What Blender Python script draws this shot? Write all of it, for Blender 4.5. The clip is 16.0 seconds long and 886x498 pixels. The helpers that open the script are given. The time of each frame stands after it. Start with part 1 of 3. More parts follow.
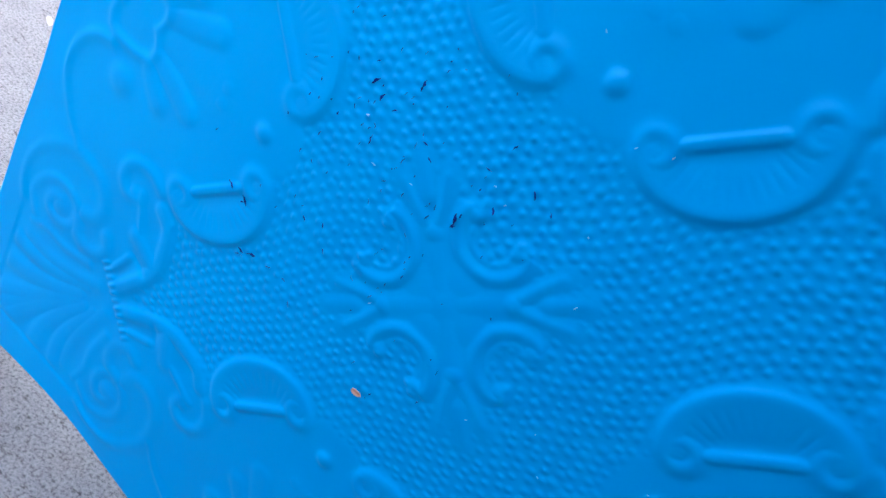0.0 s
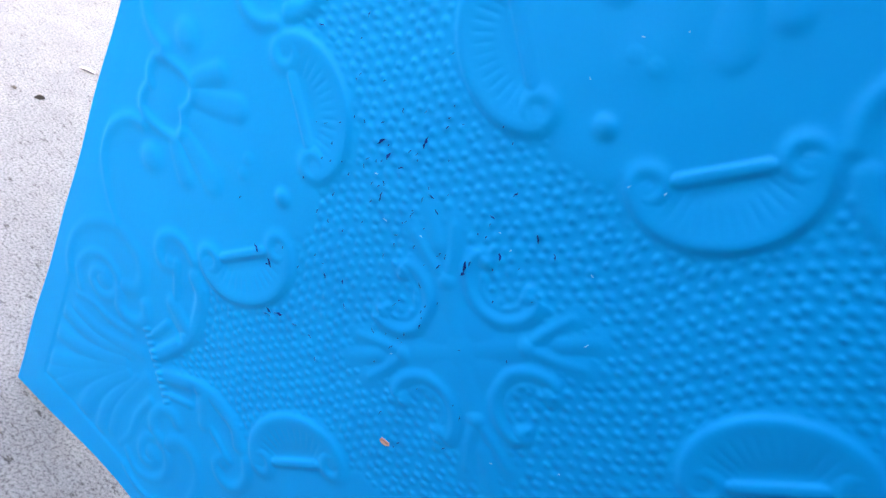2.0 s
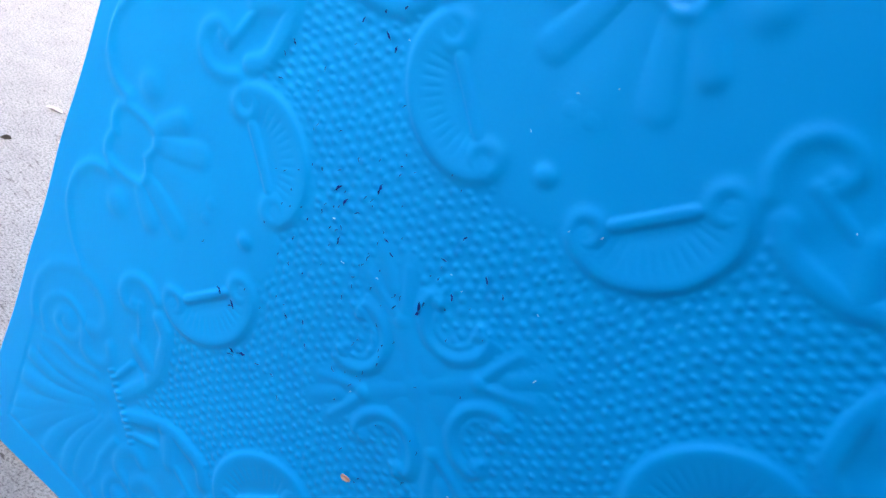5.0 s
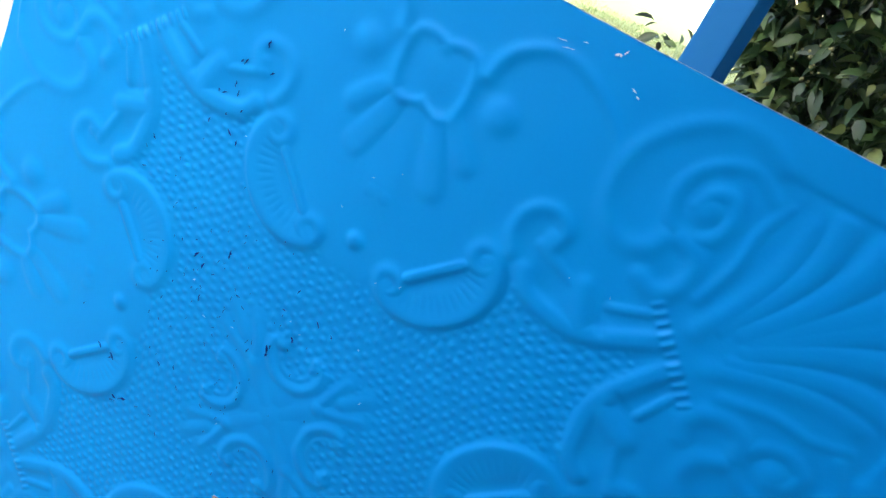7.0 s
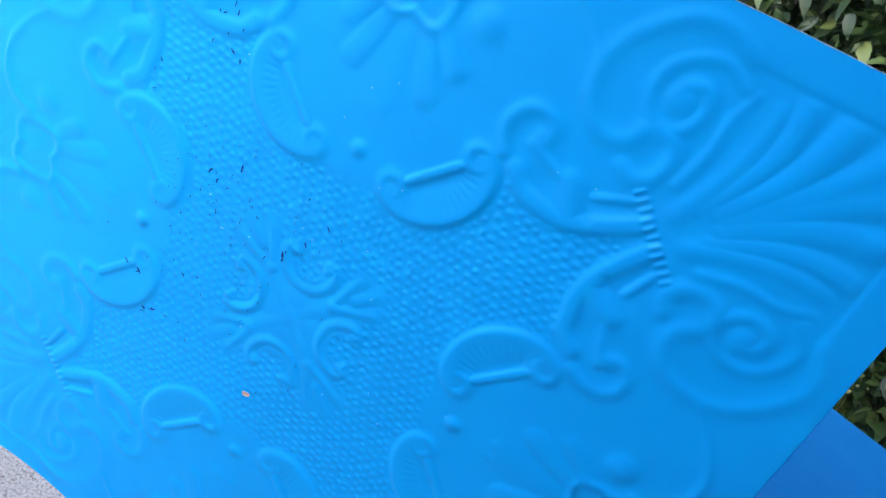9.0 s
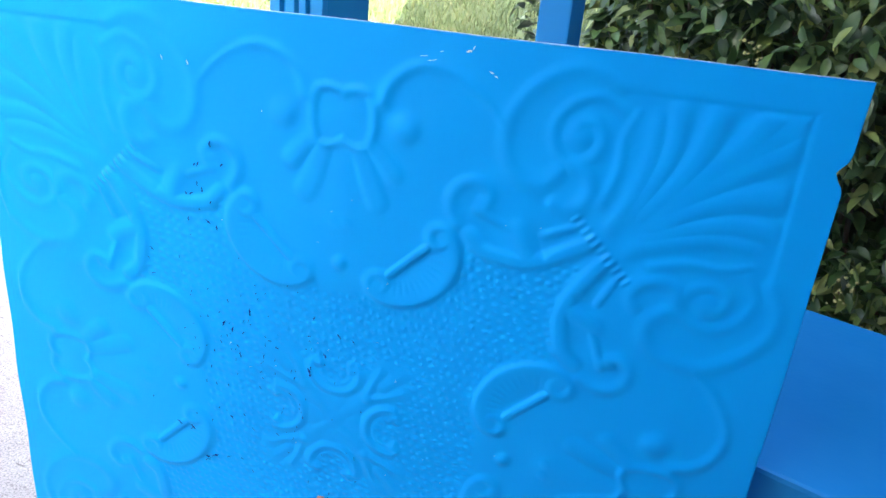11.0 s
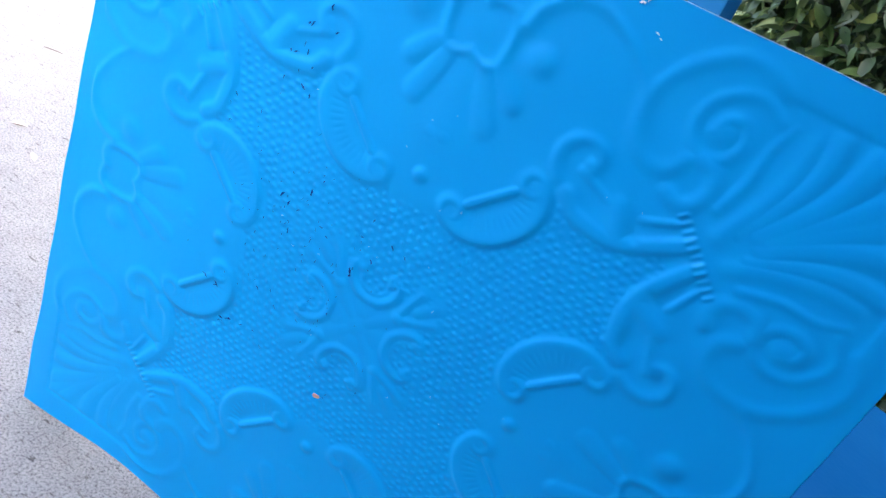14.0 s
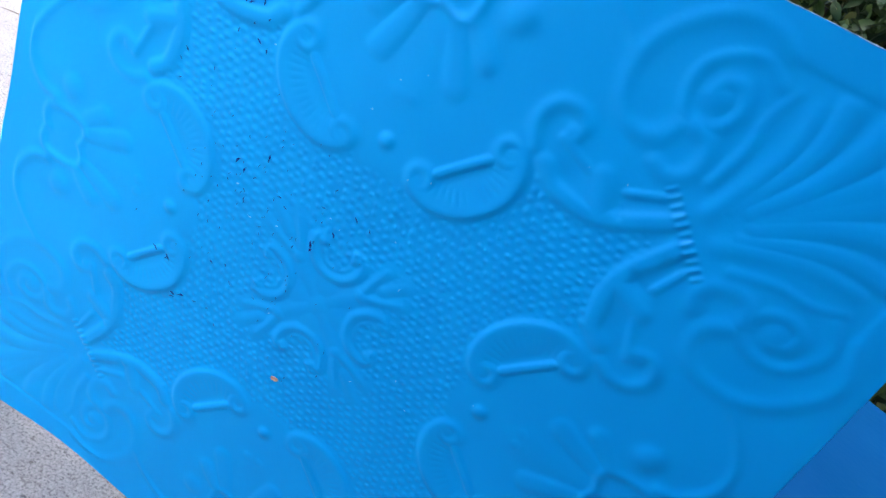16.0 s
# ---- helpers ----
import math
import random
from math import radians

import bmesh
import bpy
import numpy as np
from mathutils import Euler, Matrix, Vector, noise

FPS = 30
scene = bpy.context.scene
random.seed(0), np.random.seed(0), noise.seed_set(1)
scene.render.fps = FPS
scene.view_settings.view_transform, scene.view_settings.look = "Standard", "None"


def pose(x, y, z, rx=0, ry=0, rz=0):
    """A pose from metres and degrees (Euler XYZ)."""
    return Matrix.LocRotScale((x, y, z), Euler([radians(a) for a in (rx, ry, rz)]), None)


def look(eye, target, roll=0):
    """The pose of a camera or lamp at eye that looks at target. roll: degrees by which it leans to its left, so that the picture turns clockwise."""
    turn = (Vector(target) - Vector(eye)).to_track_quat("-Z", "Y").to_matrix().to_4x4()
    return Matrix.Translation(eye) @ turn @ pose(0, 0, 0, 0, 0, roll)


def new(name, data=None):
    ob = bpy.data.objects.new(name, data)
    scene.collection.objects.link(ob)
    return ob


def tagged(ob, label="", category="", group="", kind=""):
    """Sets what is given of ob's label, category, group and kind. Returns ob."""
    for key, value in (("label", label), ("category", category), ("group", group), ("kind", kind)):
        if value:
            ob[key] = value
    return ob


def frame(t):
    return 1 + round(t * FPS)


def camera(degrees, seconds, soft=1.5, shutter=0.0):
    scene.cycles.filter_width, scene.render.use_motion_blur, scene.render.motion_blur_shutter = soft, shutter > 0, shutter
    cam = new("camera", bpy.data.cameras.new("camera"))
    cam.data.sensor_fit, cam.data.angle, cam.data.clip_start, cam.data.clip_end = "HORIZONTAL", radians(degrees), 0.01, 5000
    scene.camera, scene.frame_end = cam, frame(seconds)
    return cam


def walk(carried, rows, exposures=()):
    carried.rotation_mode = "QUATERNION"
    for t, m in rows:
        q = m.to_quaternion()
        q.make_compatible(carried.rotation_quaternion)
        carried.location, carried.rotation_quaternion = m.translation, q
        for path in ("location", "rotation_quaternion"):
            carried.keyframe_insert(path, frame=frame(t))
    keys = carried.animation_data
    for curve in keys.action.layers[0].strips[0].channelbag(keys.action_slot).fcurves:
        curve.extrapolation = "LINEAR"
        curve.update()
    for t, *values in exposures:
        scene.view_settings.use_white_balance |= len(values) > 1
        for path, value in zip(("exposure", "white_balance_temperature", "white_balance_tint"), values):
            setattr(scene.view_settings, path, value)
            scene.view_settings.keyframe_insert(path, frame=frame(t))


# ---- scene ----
cam = camera(62.4, 16.0)
PATH = [
    (0, (0.06, -0.299, 0.504), (-0.363, 1.397, -0.467), 36.2),
    (0.5, (0.07, -0.295, 0.505), (-0.427, 1.372, -0.483), 33.8),
    (1, (0.071, -0.299, 0.51), (-0.441, 1.381, -0.447), 33.1),
    (1.5, (0.075, -0.301, 0.515), (-0.491, 1.373, -0.423), 31.2),
    (2, (0.076, -0.301, 0.519), (-0.525, 1.36, -0.418), 29.5),
    (2.5, (0.07, -0.306, 0.524), (-0.54, 1.382, -0.358), 29.0),
    (3, (0.068, -0.306, 0.525), (-0.555, 1.388, -0.336), 28.9),
    (3.5, (0.066, -0.311, 0.528), (-0.566, 1.387, -0.319), 28.6),
    (3.7, (0.065, -0.31, 0.527), (-0.55, 1.389, -0.33), 28.9),
    (5.8, (0.097, -0.309, 0.541), (-0.499, 1.415, -0.278), 29.0),
    (6, (0.098, -0.312, 0.543), (-0.502, 1.419, -0.258), 28.8),
    (6.5, (0.111, -0.343, 0.58), (-0.465, 1.444, -0.111), 27.1),
    (7, (0.146, -0.364, 0.604), (-0.328, 1.458, -0.072), 28.0),
    (7.5, (0.155, -0.4, 0.622), (-0.326, 1.429, -0.029), 24.8),
    (8, (0.155, -0.398, 0.63), (-0.331, 1.412, -0.068), 24.6),
    (8.5, (0.149, -0.389, 0.617), (-0.233, 1.431, -0.121), 26.8),
    (9, (0.161, -0.396, 0.607), (-0.208, 1.374, -0.248), 26.4),
    (9.2, (0.152, -0.399, 0.616), (-0.165, 1.39, -0.219), 19.1),
    (11.3, (0.182, -0.443, 0.672), (-0.236, 1.349, -0.111), 5.1),
    (11.5, (0.176, -0.44, 0.678), (-0.237, 1.352, -0.108), 6.5),
    (12, (0.163, -0.428, 0.659), (-0.162, 1.364, -0.168), 18.0),
    (12.5, (0.156, -0.427, 0.641), (-0.164, 1.319, -0.281), 25.2),
    (13, (0.149, -0.435, 0.64), (-0.276, 1.299, -0.26), 23.6),
    (13.5, (0.148, -0.426, 0.636), (-0.252, 1.313, -0.267), 25.9),
    (14, (0.144, -0.428, 0.638), (-0.279, 1.289, -0.297), 24.6),
    (14.5, (0.147, -0.423, 0.64), (-0.359, 1.263, -0.309), 21.7),
    (15, (0.146, -0.421, 0.637), (-0.301, 1.319, -0.241), 23.2),
    (15.5, (0.142, -0.405, 0.629), (-0.282, 1.315, -0.298), 23.2),
    (16, (0.144, -0.393, 0.619), (-0.204, 1.329, -0.337), 26.6),
]
EXPOSURES = [
    (0.0, 3.72, 6100, 10), (1.0, 3.9, 6350, 10), (3.0, 3.9, 6500, 10), (3.5, 3.82, 6500, 10), (6.0, 3.76, 6350, 10),
    (7.0, 3.77, 6500, 10), (7.5, 4.02, 6500, 10), (8.0, 4.02, 6500, 10), (9.0, 4.27, 6500, 10), (11.5, 4.17, 6500, 10),
    (12.5, 4.32, 6500, 10), (14.0, 4.0, 6500, 10), (15.0, 3.88, 6450, 10), (16.0, 3.94, 6450, 10),
]
walk(cam, [(t, look(eye, target, roll)) for t, eye, target, roll in PATH], EXPOSURES)

# ---- sky, sun and exposure ----
world = bpy.data.worlds.new("sky")
scene.world = world
world.use_nodes = True
wn = world.node_tree.nodes
sky = wn.new("ShaderNodeTexSky")
sky.sky_type, sky.sun_disc = "NISHITA", False
sky.air_density, sky.dust_density, sky.ozone_density = 0.6, 7.0, 0.3
sky.sun_elevation, sky.sun_rotation = radians(25.6), radians(167.6)
wn["Background"].inputs[1].default_value = 0.15
world.node_tree.links.new(sky.outputs[0], wn["Background"].inputs[0])
sun = new("sun", bpy.data.lights.new("sun", "SUN"))
sun.data.energy, sun.data.angle, sun.data.color = 2.8, radians(0.6), (1.0, 0.94, 0.84)
sun.matrix_world = look((2.2, -10.0, 4.905), (0, 0, 0))


# ---- materials ----
def material(name, rough=0.5, metal=0.0, coat=0.0):
    m = bpy.data.materials.new(name)
    m.use_nodes = True
    b = m.node_tree.nodes["Principled BSDF"]
    b.inputs["Roughness"].default_value, b.inputs["Metallic"].default_value = rough, metal
    b.inputs["Coat Weight"].default_value = coat
    return m, m.node_tree, b


def noise_node(nt, scale, detail=4.0, rough=0.5, coord="Object"):
    tc, nz = nt.nodes.new("ShaderNodeTexCoord"), nt.nodes.new("ShaderNodeTexNoise")
    nz.inputs["Scale"].default_value, nz.inputs["Detail"].default_value = scale, detail
    nz.inputs["Roughness"].default_value = rough
    nt.links.new(tc.outputs[coord], nz.inputs["Vector"])
    return nz


def ramp(nt, source, stops):
    r = nt.nodes.new("ShaderNodeValToRGB")
    while len(r.color_ramp.elements) < len(stops):
        r.color_ramp.elements.new(0.5)
    for e, (at, c) in zip(r.color_ramp.elements, stops):
        e.position, e.color = at, (*c, 1)
    nt.links.new(source, r.inputs[0])
    return r


def mix(nt, fac, a, b, blend="MIX"):
    n = nt.nodes.new("ShaderNodeMix")
    n.data_type, n.blend_type = "RGBA", blend
    for socket, value in ((n.inputs[0], fac), (n.inputs[6], a), (n.inputs[7], b)):
        if hasattr(value, "is_linked"):
            nt.links.new(value, socket)
        else:
            socket.default_value = value if isinstance(value, float) else (*value, 1)
    return n.outputs[2]


def bump(nt, b, sources):
    last = None
    for out, strength, dist in sources:
        n = nt.nodes.new("ShaderNodeBump")
        n.inputs["Strength"].default_value, n.inputs["Distance"].default_value = strength, dist
        nt.links.new(out, n.inputs["Height"])
        if last:
            nt.links.new(last, n.inputs["Normal"])
        last = n.outputs[0]
    nt.links.new(last, b.inputs["Normal"])


def paint(name, low, high, rough, grain, fine, gloss=0.3):
    m, nt, b = material(name, rough)
    big, small = noise_node(nt, 5.0, 3), noise_node(nt, fine, 3)
    c = ramp(nt, big.outputs[0], [(0.35, low), (0.65, high)])
    nt.links.new(c.outputs[0], b.inputs["Base Color"])
    rr = ramp(nt, noise_node(nt, 14.0, 5).outputs[0], [(0.3, (rough - 0.05,) * 3), (0.7, (rough + 0.07,) * 3)])
    nt.links.new(rr.outputs[0], b.inputs["Roughness"])
    b.inputs["Specular IOR Level"].default_value = gloss
    bump(nt, b, [(small.outputs[0], grain, 0.0006), (big.outputs[0], 0.15, 0.004)])
    return m


TILE_PAINT = paint("sky_blue_enamel", (0.0001, 0.312, 0.765), (0.0001, 0.332, 0.80), 0.40, 0.10, 500.0, 0.17)
WOOD_PAINT = paint("blue_wood_paint", (0.002, 0.116, 0.285), (0.003, 0.130, 0.315), 0.5, 0.35, 160.0, 0.2)


def concrete():
    m, nt, b = material("patio_concrete", 0.9)
    big, mid, fine = noise_node(nt, 1.6, 5), noise_node(nt, 22.0, 6, 0.65), noise_node(nt, 360.0, 5, 0.7)
    tc, stretch, pits = nt.nodes.new("ShaderNodeTexCoord"), nt.nodes.new("ShaderNodeMapping"), nt.nodes.new("ShaderNodeTexNoise")
    stretch.inputs["Rotation"].default_value = (0, 0, radians(-25))
    stretch.inputs["Scale"].default_value = (0.4, 1.0, 1.0)
    pits.inputs["Scale"].default_value, pits.inputs["Detail"].default_value, pits.inputs["Roughness"].default_value = 150.0, 5.0, 0.7
    nt.links.new(tc.outputs["Object"], stretch.inputs[0])
    nt.links.new(stretch.outputs[0], pits.inputs["Vector"])
    base = ramp(nt, big.outputs[0], [(0.3, (0.298, 0.270, 0.246)), (0.7, (0.350, 0.320, 0.292))])
    grain = ramp(nt, fine.outputs[0], [(0.37, (0.46, 0.45, 0.45)), (0.48, (1.0, 1.0, 1.0)), (0.62, (1.34, 1.34, 1.34))])
    blot = ramp(nt, mid.outputs[0], [(0.3, (0.82, 0.82, 0.83)), (0.6, (1.0, 1.0, 1.0))])
    hole = ramp(nt, pits.outputs[0], [(0.33, (0.34, 0.32, 0.30)), (0.42, (1.0, 1.0, 1.0))])
    c = mix(nt, 1.0, mix(nt, 0.75, mix(nt, 1.0, base.outputs[0], grain.outputs[0], "MULTIPLY"), blot.outputs[0], "MULTIPLY"), hole.outputs[0], "MULTIPLY")
    nt.links.new(c, b.inputs["Base Color"])
    bump(nt, b, [(hole.outputs[0], 0.5, 0.0012), (fine.outputs[0], 0.9, 0.0016), (mid.outputs[0], 0.3, 0.003)])
    return m


def tinted(name, low, high, rough, scale, coord="Object"):
    m, nt, b = material(name, rough)
    c = ramp(nt, noise_node(nt, scale, 5, 0.6, coord).outputs[0], [(0.3, low), (0.7, high)])
    nt.links.new(c.outputs[0], b.inputs["Base Color"])
    bump(nt, b, [(noise_node(nt, scale * 6, 4).outputs[0], 0.3, 0.002)])
    return m


def leafy(name, stops, rough, per="Random Per Island"):
    m, nt, b = material(name, rough)
    geo = nt.nodes.new("ShaderNodeNewGeometry" if per == "Random Per Island" else "ShaderNodeObjectInfo")
    pick = ramp(nt, geo.outputs["Random Per Island" if per == "Random Per Island" else "Random"], stops)
    veins = ramp(nt, noise_node(nt, 60.0, 3).outputs[0], [(0.3, (0.75, 0.75, 0.75)), (0.7, (1.1, 1.1, 1.05))])
    nt.links.new(mix(nt, 1.0, pick.outputs[0], veins.outputs[0], "MULTIPLY"), b.inputs["Base Color"])
    b.inputs["Transmission Weight"].default_value = 0.0
    b.inputs["Subsurface Weight"].default_value = 0.0
    return m


CONCRETE = concrete()
GREENS = [(0.0, (0.012, 0.034, 0.009)), (0.4, (0.032, 0.074, 0.018)), (0.75, (0.075, 0.132, 0.032)), (1.0, (0.20, 0.24, 0.065))]
LEAF = leafy("hedge_leaf_green", GREENS, 0.48)
LEAF_ONE = leafy("hedge_leaf_single", GREENS, 0.48, "Random")
BARK = tinted("hedge_bark", (0.05, 0.035, 0.025), (0.12, 0.09, 0.06), 0.9, 40.0)
BLOSSOM = tinted("hedge_bud", (0.20, 0.19, 0.06), (0.34, 0.32, 0.12), 0.7, 200.0)
GRASS = leafy("lawn_blade", [(0.0, (0.036, 0.070, 0.015)), (0.6, (0.060, 0.096, 0.024)), (1.0, (0.108, 0.120, 0.046))], 0.6)
TURF = tinted("lawn_soil", (0.038, 0.066, 0.016), (0.062, 0.092, 0.027), 0.95, 7.0)
SHADE_BROWN = tinted("shade_gable_brown", (0.13, 0.115, 0.105), (0.18, 0.16, 0.145), 0.9, 30.0)
GARDEN_WALL = tinted("garden_wall_ochre", (0.26, 0.23, 0.17), (0.34, 0.30, 0.23), 0.9, 3.0)
SHADE_CREAM = tinted("shade_wall_cream", (0.58, 0.54, 0.48), (0.66, 0.62, 0.55), 0.9, 30.0)
CHIP_DARK = tinted("bared_metal", (0.005, 0.014, 0.12), (0.012, 0.035, 0.26), 0.6, 300.0)
CHIP_DARK.node_tree.nodes["Principled BSDF"].inputs["Specular IOR Level"].default_value = 0.05
CHIP_PALE = tinted("bared_primer", (0.66, 0.72, 0.76), (0.80, 0.83, 0.85), 0.6, 300.0)
CHIP_EDGE = tinted("worn_edge_metal", (0.22, 0.42, 0.66), (0.36, 0.52, 0.72), 0.6, 300.0)
PETAL = tinted("dried_petal", (0.50, 0.24, 0.17), (0.68, 0.42, 0.34), 0.7, 200.0)
PETAL_PALE = tinted("bleached_petal", (0.60, 0.50, 0.46), (0.75, 0.68, 0.64), 0.7, 200.0)
DEBRIS = tinted("dead_leaf", (0.09, 0.07, 0.055), (0.20, 0.16, 0.12), 0.8, 200.0)


# ---- mesh helpers ----
def mesh_object(name, bm, mat, smooth=False):
    me = bpy.data.meshes.new(name)
    bm.to_mesh(me)
    bm.free()
    me.materials.append(mat)
    if smooth:
        for p in me.polygons:
            p.use_smooth = True
    return new(name, me)


def part(name, bm, mat, parent, label="", smooth=False):
    ob = mesh_object(name, bm, mat, smooth)
    ob.parent = parent
    return tagged(ob, label)


def box(bm, lo, hi, bevel=0.004, m=None):
    c = [(a + b) / 2 for a, b in zip(lo, hi)]
    s = [b - a for a, b in zip(lo, hi)]
    made = bmesh.ops.create_cube(bm, size=1.0, matrix=(m or Matrix()) @ Matrix.LocRotScale(c, None, s))
    if bevel:
        edges = list({e for v in made["verts"] for e in v.link_edges})
        bmesh.ops.bevel(bm, geom=edges, offset=bevel, segments=2, profile=0.6, affect="EDGES")
    return bm


def from_data(name, verts, faces, mat, smooth=False):
    me = bpy.data.meshes.new(name)
    me.from_pydata([tuple(v) for v in verts], [], [tuple(f) for f in faces])
    me.materials.append(mat)
    if smooth:
        for p in me.polygons:
            p.use_smooth = True
    return new(name, me)


# ---- ground, patio, added shading walls, garden wall ----
def lawn_height(y):
    return -0.05 + 0.09 * max(0.0, min(y, 24.0) - 1.8)


bm = bmesh.new()
strips = [-400.0, 1.8, 24.0, 400.0]
rows = [[bm.verts.new((x, y, lawn_height(y))) for x in (-400.0, 400.0)] for y in strips]
for r0, r1 in zip(rows, rows[1:]):
    bm.faces.new((r0[0], r0[1], r1[1], r1[0]))
ground = mesh_object("ground", bm, TURF)
tagged(ground, "green garden lawn that rises gently away from the patio", "ground", kind="structure")

bm = box(bmesh.new(), (-6.0, -2.6, -0.12), (3.2, 1.75, 0.0), 0.01)
patio = mesh_object("pavement", bm, CONCRETE)
tagged(patio, "pale grey rough concrete patio with pits and specks", "pavement", kind="structure")

# wall added behind the camera; its outline is shaped to cast the lawn shadow
bm = bmesh.new()
gable = ((-0.15, -0.1), (8.0, -0.1), (8.0, 7.4), (4.0, 11.6), (-0.15, 7.4))
near = [bm.verts.new((x, -1.15, z)) for x, z in gable]
far = [bm.verts.new((x, -0.80, z)) for x, z in gable]
bm.faces.new(near)
bm.faces.new(far[::-1])
for i in range(5):
    bm.faces.new((near[i], far[i], far[(i + 1) % 5], near[(i + 1) % 5]))
# unseen return wall, added to darken the right of the tile
box(bm, (0.47, -0.80, -0.1), (0.67, -0.04, 5.0), 0.0)
shade_gable = mesh_object("shade_gable_wall", bm, SHADE_BROWN)
tagged(shade_gable, "plain brown wall added out of view to shade tile and lawn", "wall", kind="structure")
# unseen low wall, added only to hold tile and concrete in shade
bm = box(bmesh.new(), (-5.0, -2.95, -0.1), (3.2, -2.6, 2.5), 0.0)
shade_low = mesh_object("low_shade_wall", bm, SHADE_CREAM)
tagged(shade_low, "plain cream low wall added out of view to keep sun off the patio", "wall", kind="structure")

bm = box(bmesh.new(), (-16.0, 25.0, 1.5), (12.0, 25.25, 4.6), 0.02)
far_wall = mesh_object("wall_garden", bm, GARDEN_WALL)
tagged(far_wall, "sunlit ochre garden wall behind the lawn", "wall", kind="structure")

# ---- pressed tin tile ----
HALF = 0.305
MID = Vector((0.003, 0.0, 0.3105))


def curve_points(pts, n=7):
    """A smooth line through a few points."""
    ends = [pts[0], *pts, pts[-1]]
    out = []
    for a, b, c, d in zip(ends, ends[1:], ends[2:], ends[3:]):
        for i in range(n):
            t = i / n
            out.append(tuple(0.5 * (2 * b[k] + (c[k] - a[k]) * t + (2 * a[k] - 5 * b[k] + 4 * c[k] - d[k]) * t * t
                                    + (3 * b[k] - a[k] - 3 * c[k] + d[k]) * t ** 3) for k in (0, 1)))
    return out + [pts[-1]]


def octant_relief(q, p):
    """Height of the stamped ornament, mm, in one eighth of the tile: p towards its side, q across; also how far the hammered ground reaches."""
    per_mm = 1 / (q[1, 0] - q[0, 0])

    def dist_line(a, b, at=(slice(None), slice(None))):
        dx, dy = b[0] - a[0], b[1] - a[1]
        qq, pp = q[at], p[at]
        t = np.clip(((qq - a[0]) * dx + (pp - a[1]) * dy) / (dx * dx + dy * dy + 1e-9), 0, 1)
        return np.hypot(qq - a[0] - t * dx, pp - a[1] - t * dy), t

    def ridge(pts, w, height, taper=1.0, power=2.0, start=1.0):
        """A raised stroke along a smooth line, its width and height going from start to taper."""
        line = curve_points(pts)
        best, n = np.zeros_like(p), len(line) - 1
        for i in range(n):
            a, b, reach = line[i], line[i + 1], 3.2 * w
            at = tuple(slice(max(0, int((min(a[k], b[k]) - reach) * per_mm)), max(0, int((max(a[k], b[k]) + reach) * per_mm) + 1)) for k in (0, 1))
            d, t = dist_line(a, b, at)
            k = start + (taper - start) * (i + t) / n
            best[at] = np.maximum(best[at], height * k * np.exp(-(d / (w * (0.35 + 0.65 * k))) ** power))
        return best

    def blob(c, r, height, power=2.0):
        return height * np.exp(-(np.hypot(q - c[0], p - c[1]) / r) ** power)

    def step(d, w):
        return 1 / (1 + np.exp(-np.clip(d / w, -40, 40)))

    def join(*shapes):
        return np.maximum.reduce(shapes)

    # half-moon frames: c at the middle of the bar, e1 along it, e2 towards the hammered ground
    k = math.sqrt(0.5)
    c = (51.0, 143.7)
    e1, e2 = ((q - c[0]) + (p - c[1])) * k, ((q - c[0]) - (p - c[1])) * k
    moon = np.hypot(e1 / 42.0, e2 / 32.5)
    lower = step(e2 + 4, 1.2)

    # edge of the hammered ground
    outline = curve_points([(84, 176), (94, 164), (107, 155.5), (128, 153), (148, 159.5), (168, 172), (190, 190)], 4)
    near = np.full_like(p, 1e3)
    for a, b in zip(outline, outline[1:]):
        near = np.minimum(near, dist_line(a, b)[0])
    inside = np.interp(q, [a[0] for a in outline], [a[1] for a in outline]) < p
    cartouche = np.where(inside & (q > 84), -near, near)
    clear = np.minimum((moon - 1.03) * 36, np.hypot(np.abs(e1) - 30, e2 + 2) - 13.5)
    clear = np.where(e2 > -2, np.minimum((moon - 1.03) * 36, clear), clear)
    clear = np.minimum(clear, cartouche)
    clear = np.minimum(clear, 111 - p + 0.9 * np.maximum(q - 12, 0) + 400 * step(q - 62, 1.0))
    clear = np.minimum(clear, e2 + 0.9 * np.maximum(e1 - 34, 0) + 30 * step(-e1, 3.0))
    clear = np.minimum(clear, (346 - p - q) * k)
    clear = np.minimum(clear, 166 - p)
    shaft = dist_line((0, 0), (26, 26))[0]
    prong = np.minimum(dist_line((27, 31), (37, 55))[0], dist_line((38, 38), (52, 52))[0])
    cup = np.abs(np.hypot(q, p - 45.5) - 19.5) + 60 * step(p - 52, 0.8)
    clear = np.minimum(clear, np.minimum(shaft - 9.0, np.minimum(prong - 5.5, cup - 6.0)))
    clear = np.minimum(clear, np.hypot(q, p) - 24)

    # smooth grounds stand a little over the hammered one
    h = 0.9 * step(-clear, 1.6)

    # frame: bowl that rises to a broad rim, with a sharp outer edge and fine flutes
    bowl = np.clip(moon / 0.84, 0, 1) ** 2.2
    rim = np.where(moon < 0.84, bowl, np.exp(-(np.maximum(moon - 0.88, 0) / 0.105) ** 2.6))
    fan = np.arctan2(e2 + 13, e1)
    flute = np.exp(-((((fan / math.pi * 21) % 1.0) - 0.5) / 0.15) ** 2) * np.exp(-((moon - 0.56) / 0.16) ** 4)
    half_moon = (2.1 * rim - 0.5 * flute * (0.45 + 0.55 * step(np.abs(e1) - 6, 3))) * lower
    curl = np.zeros_like(p)
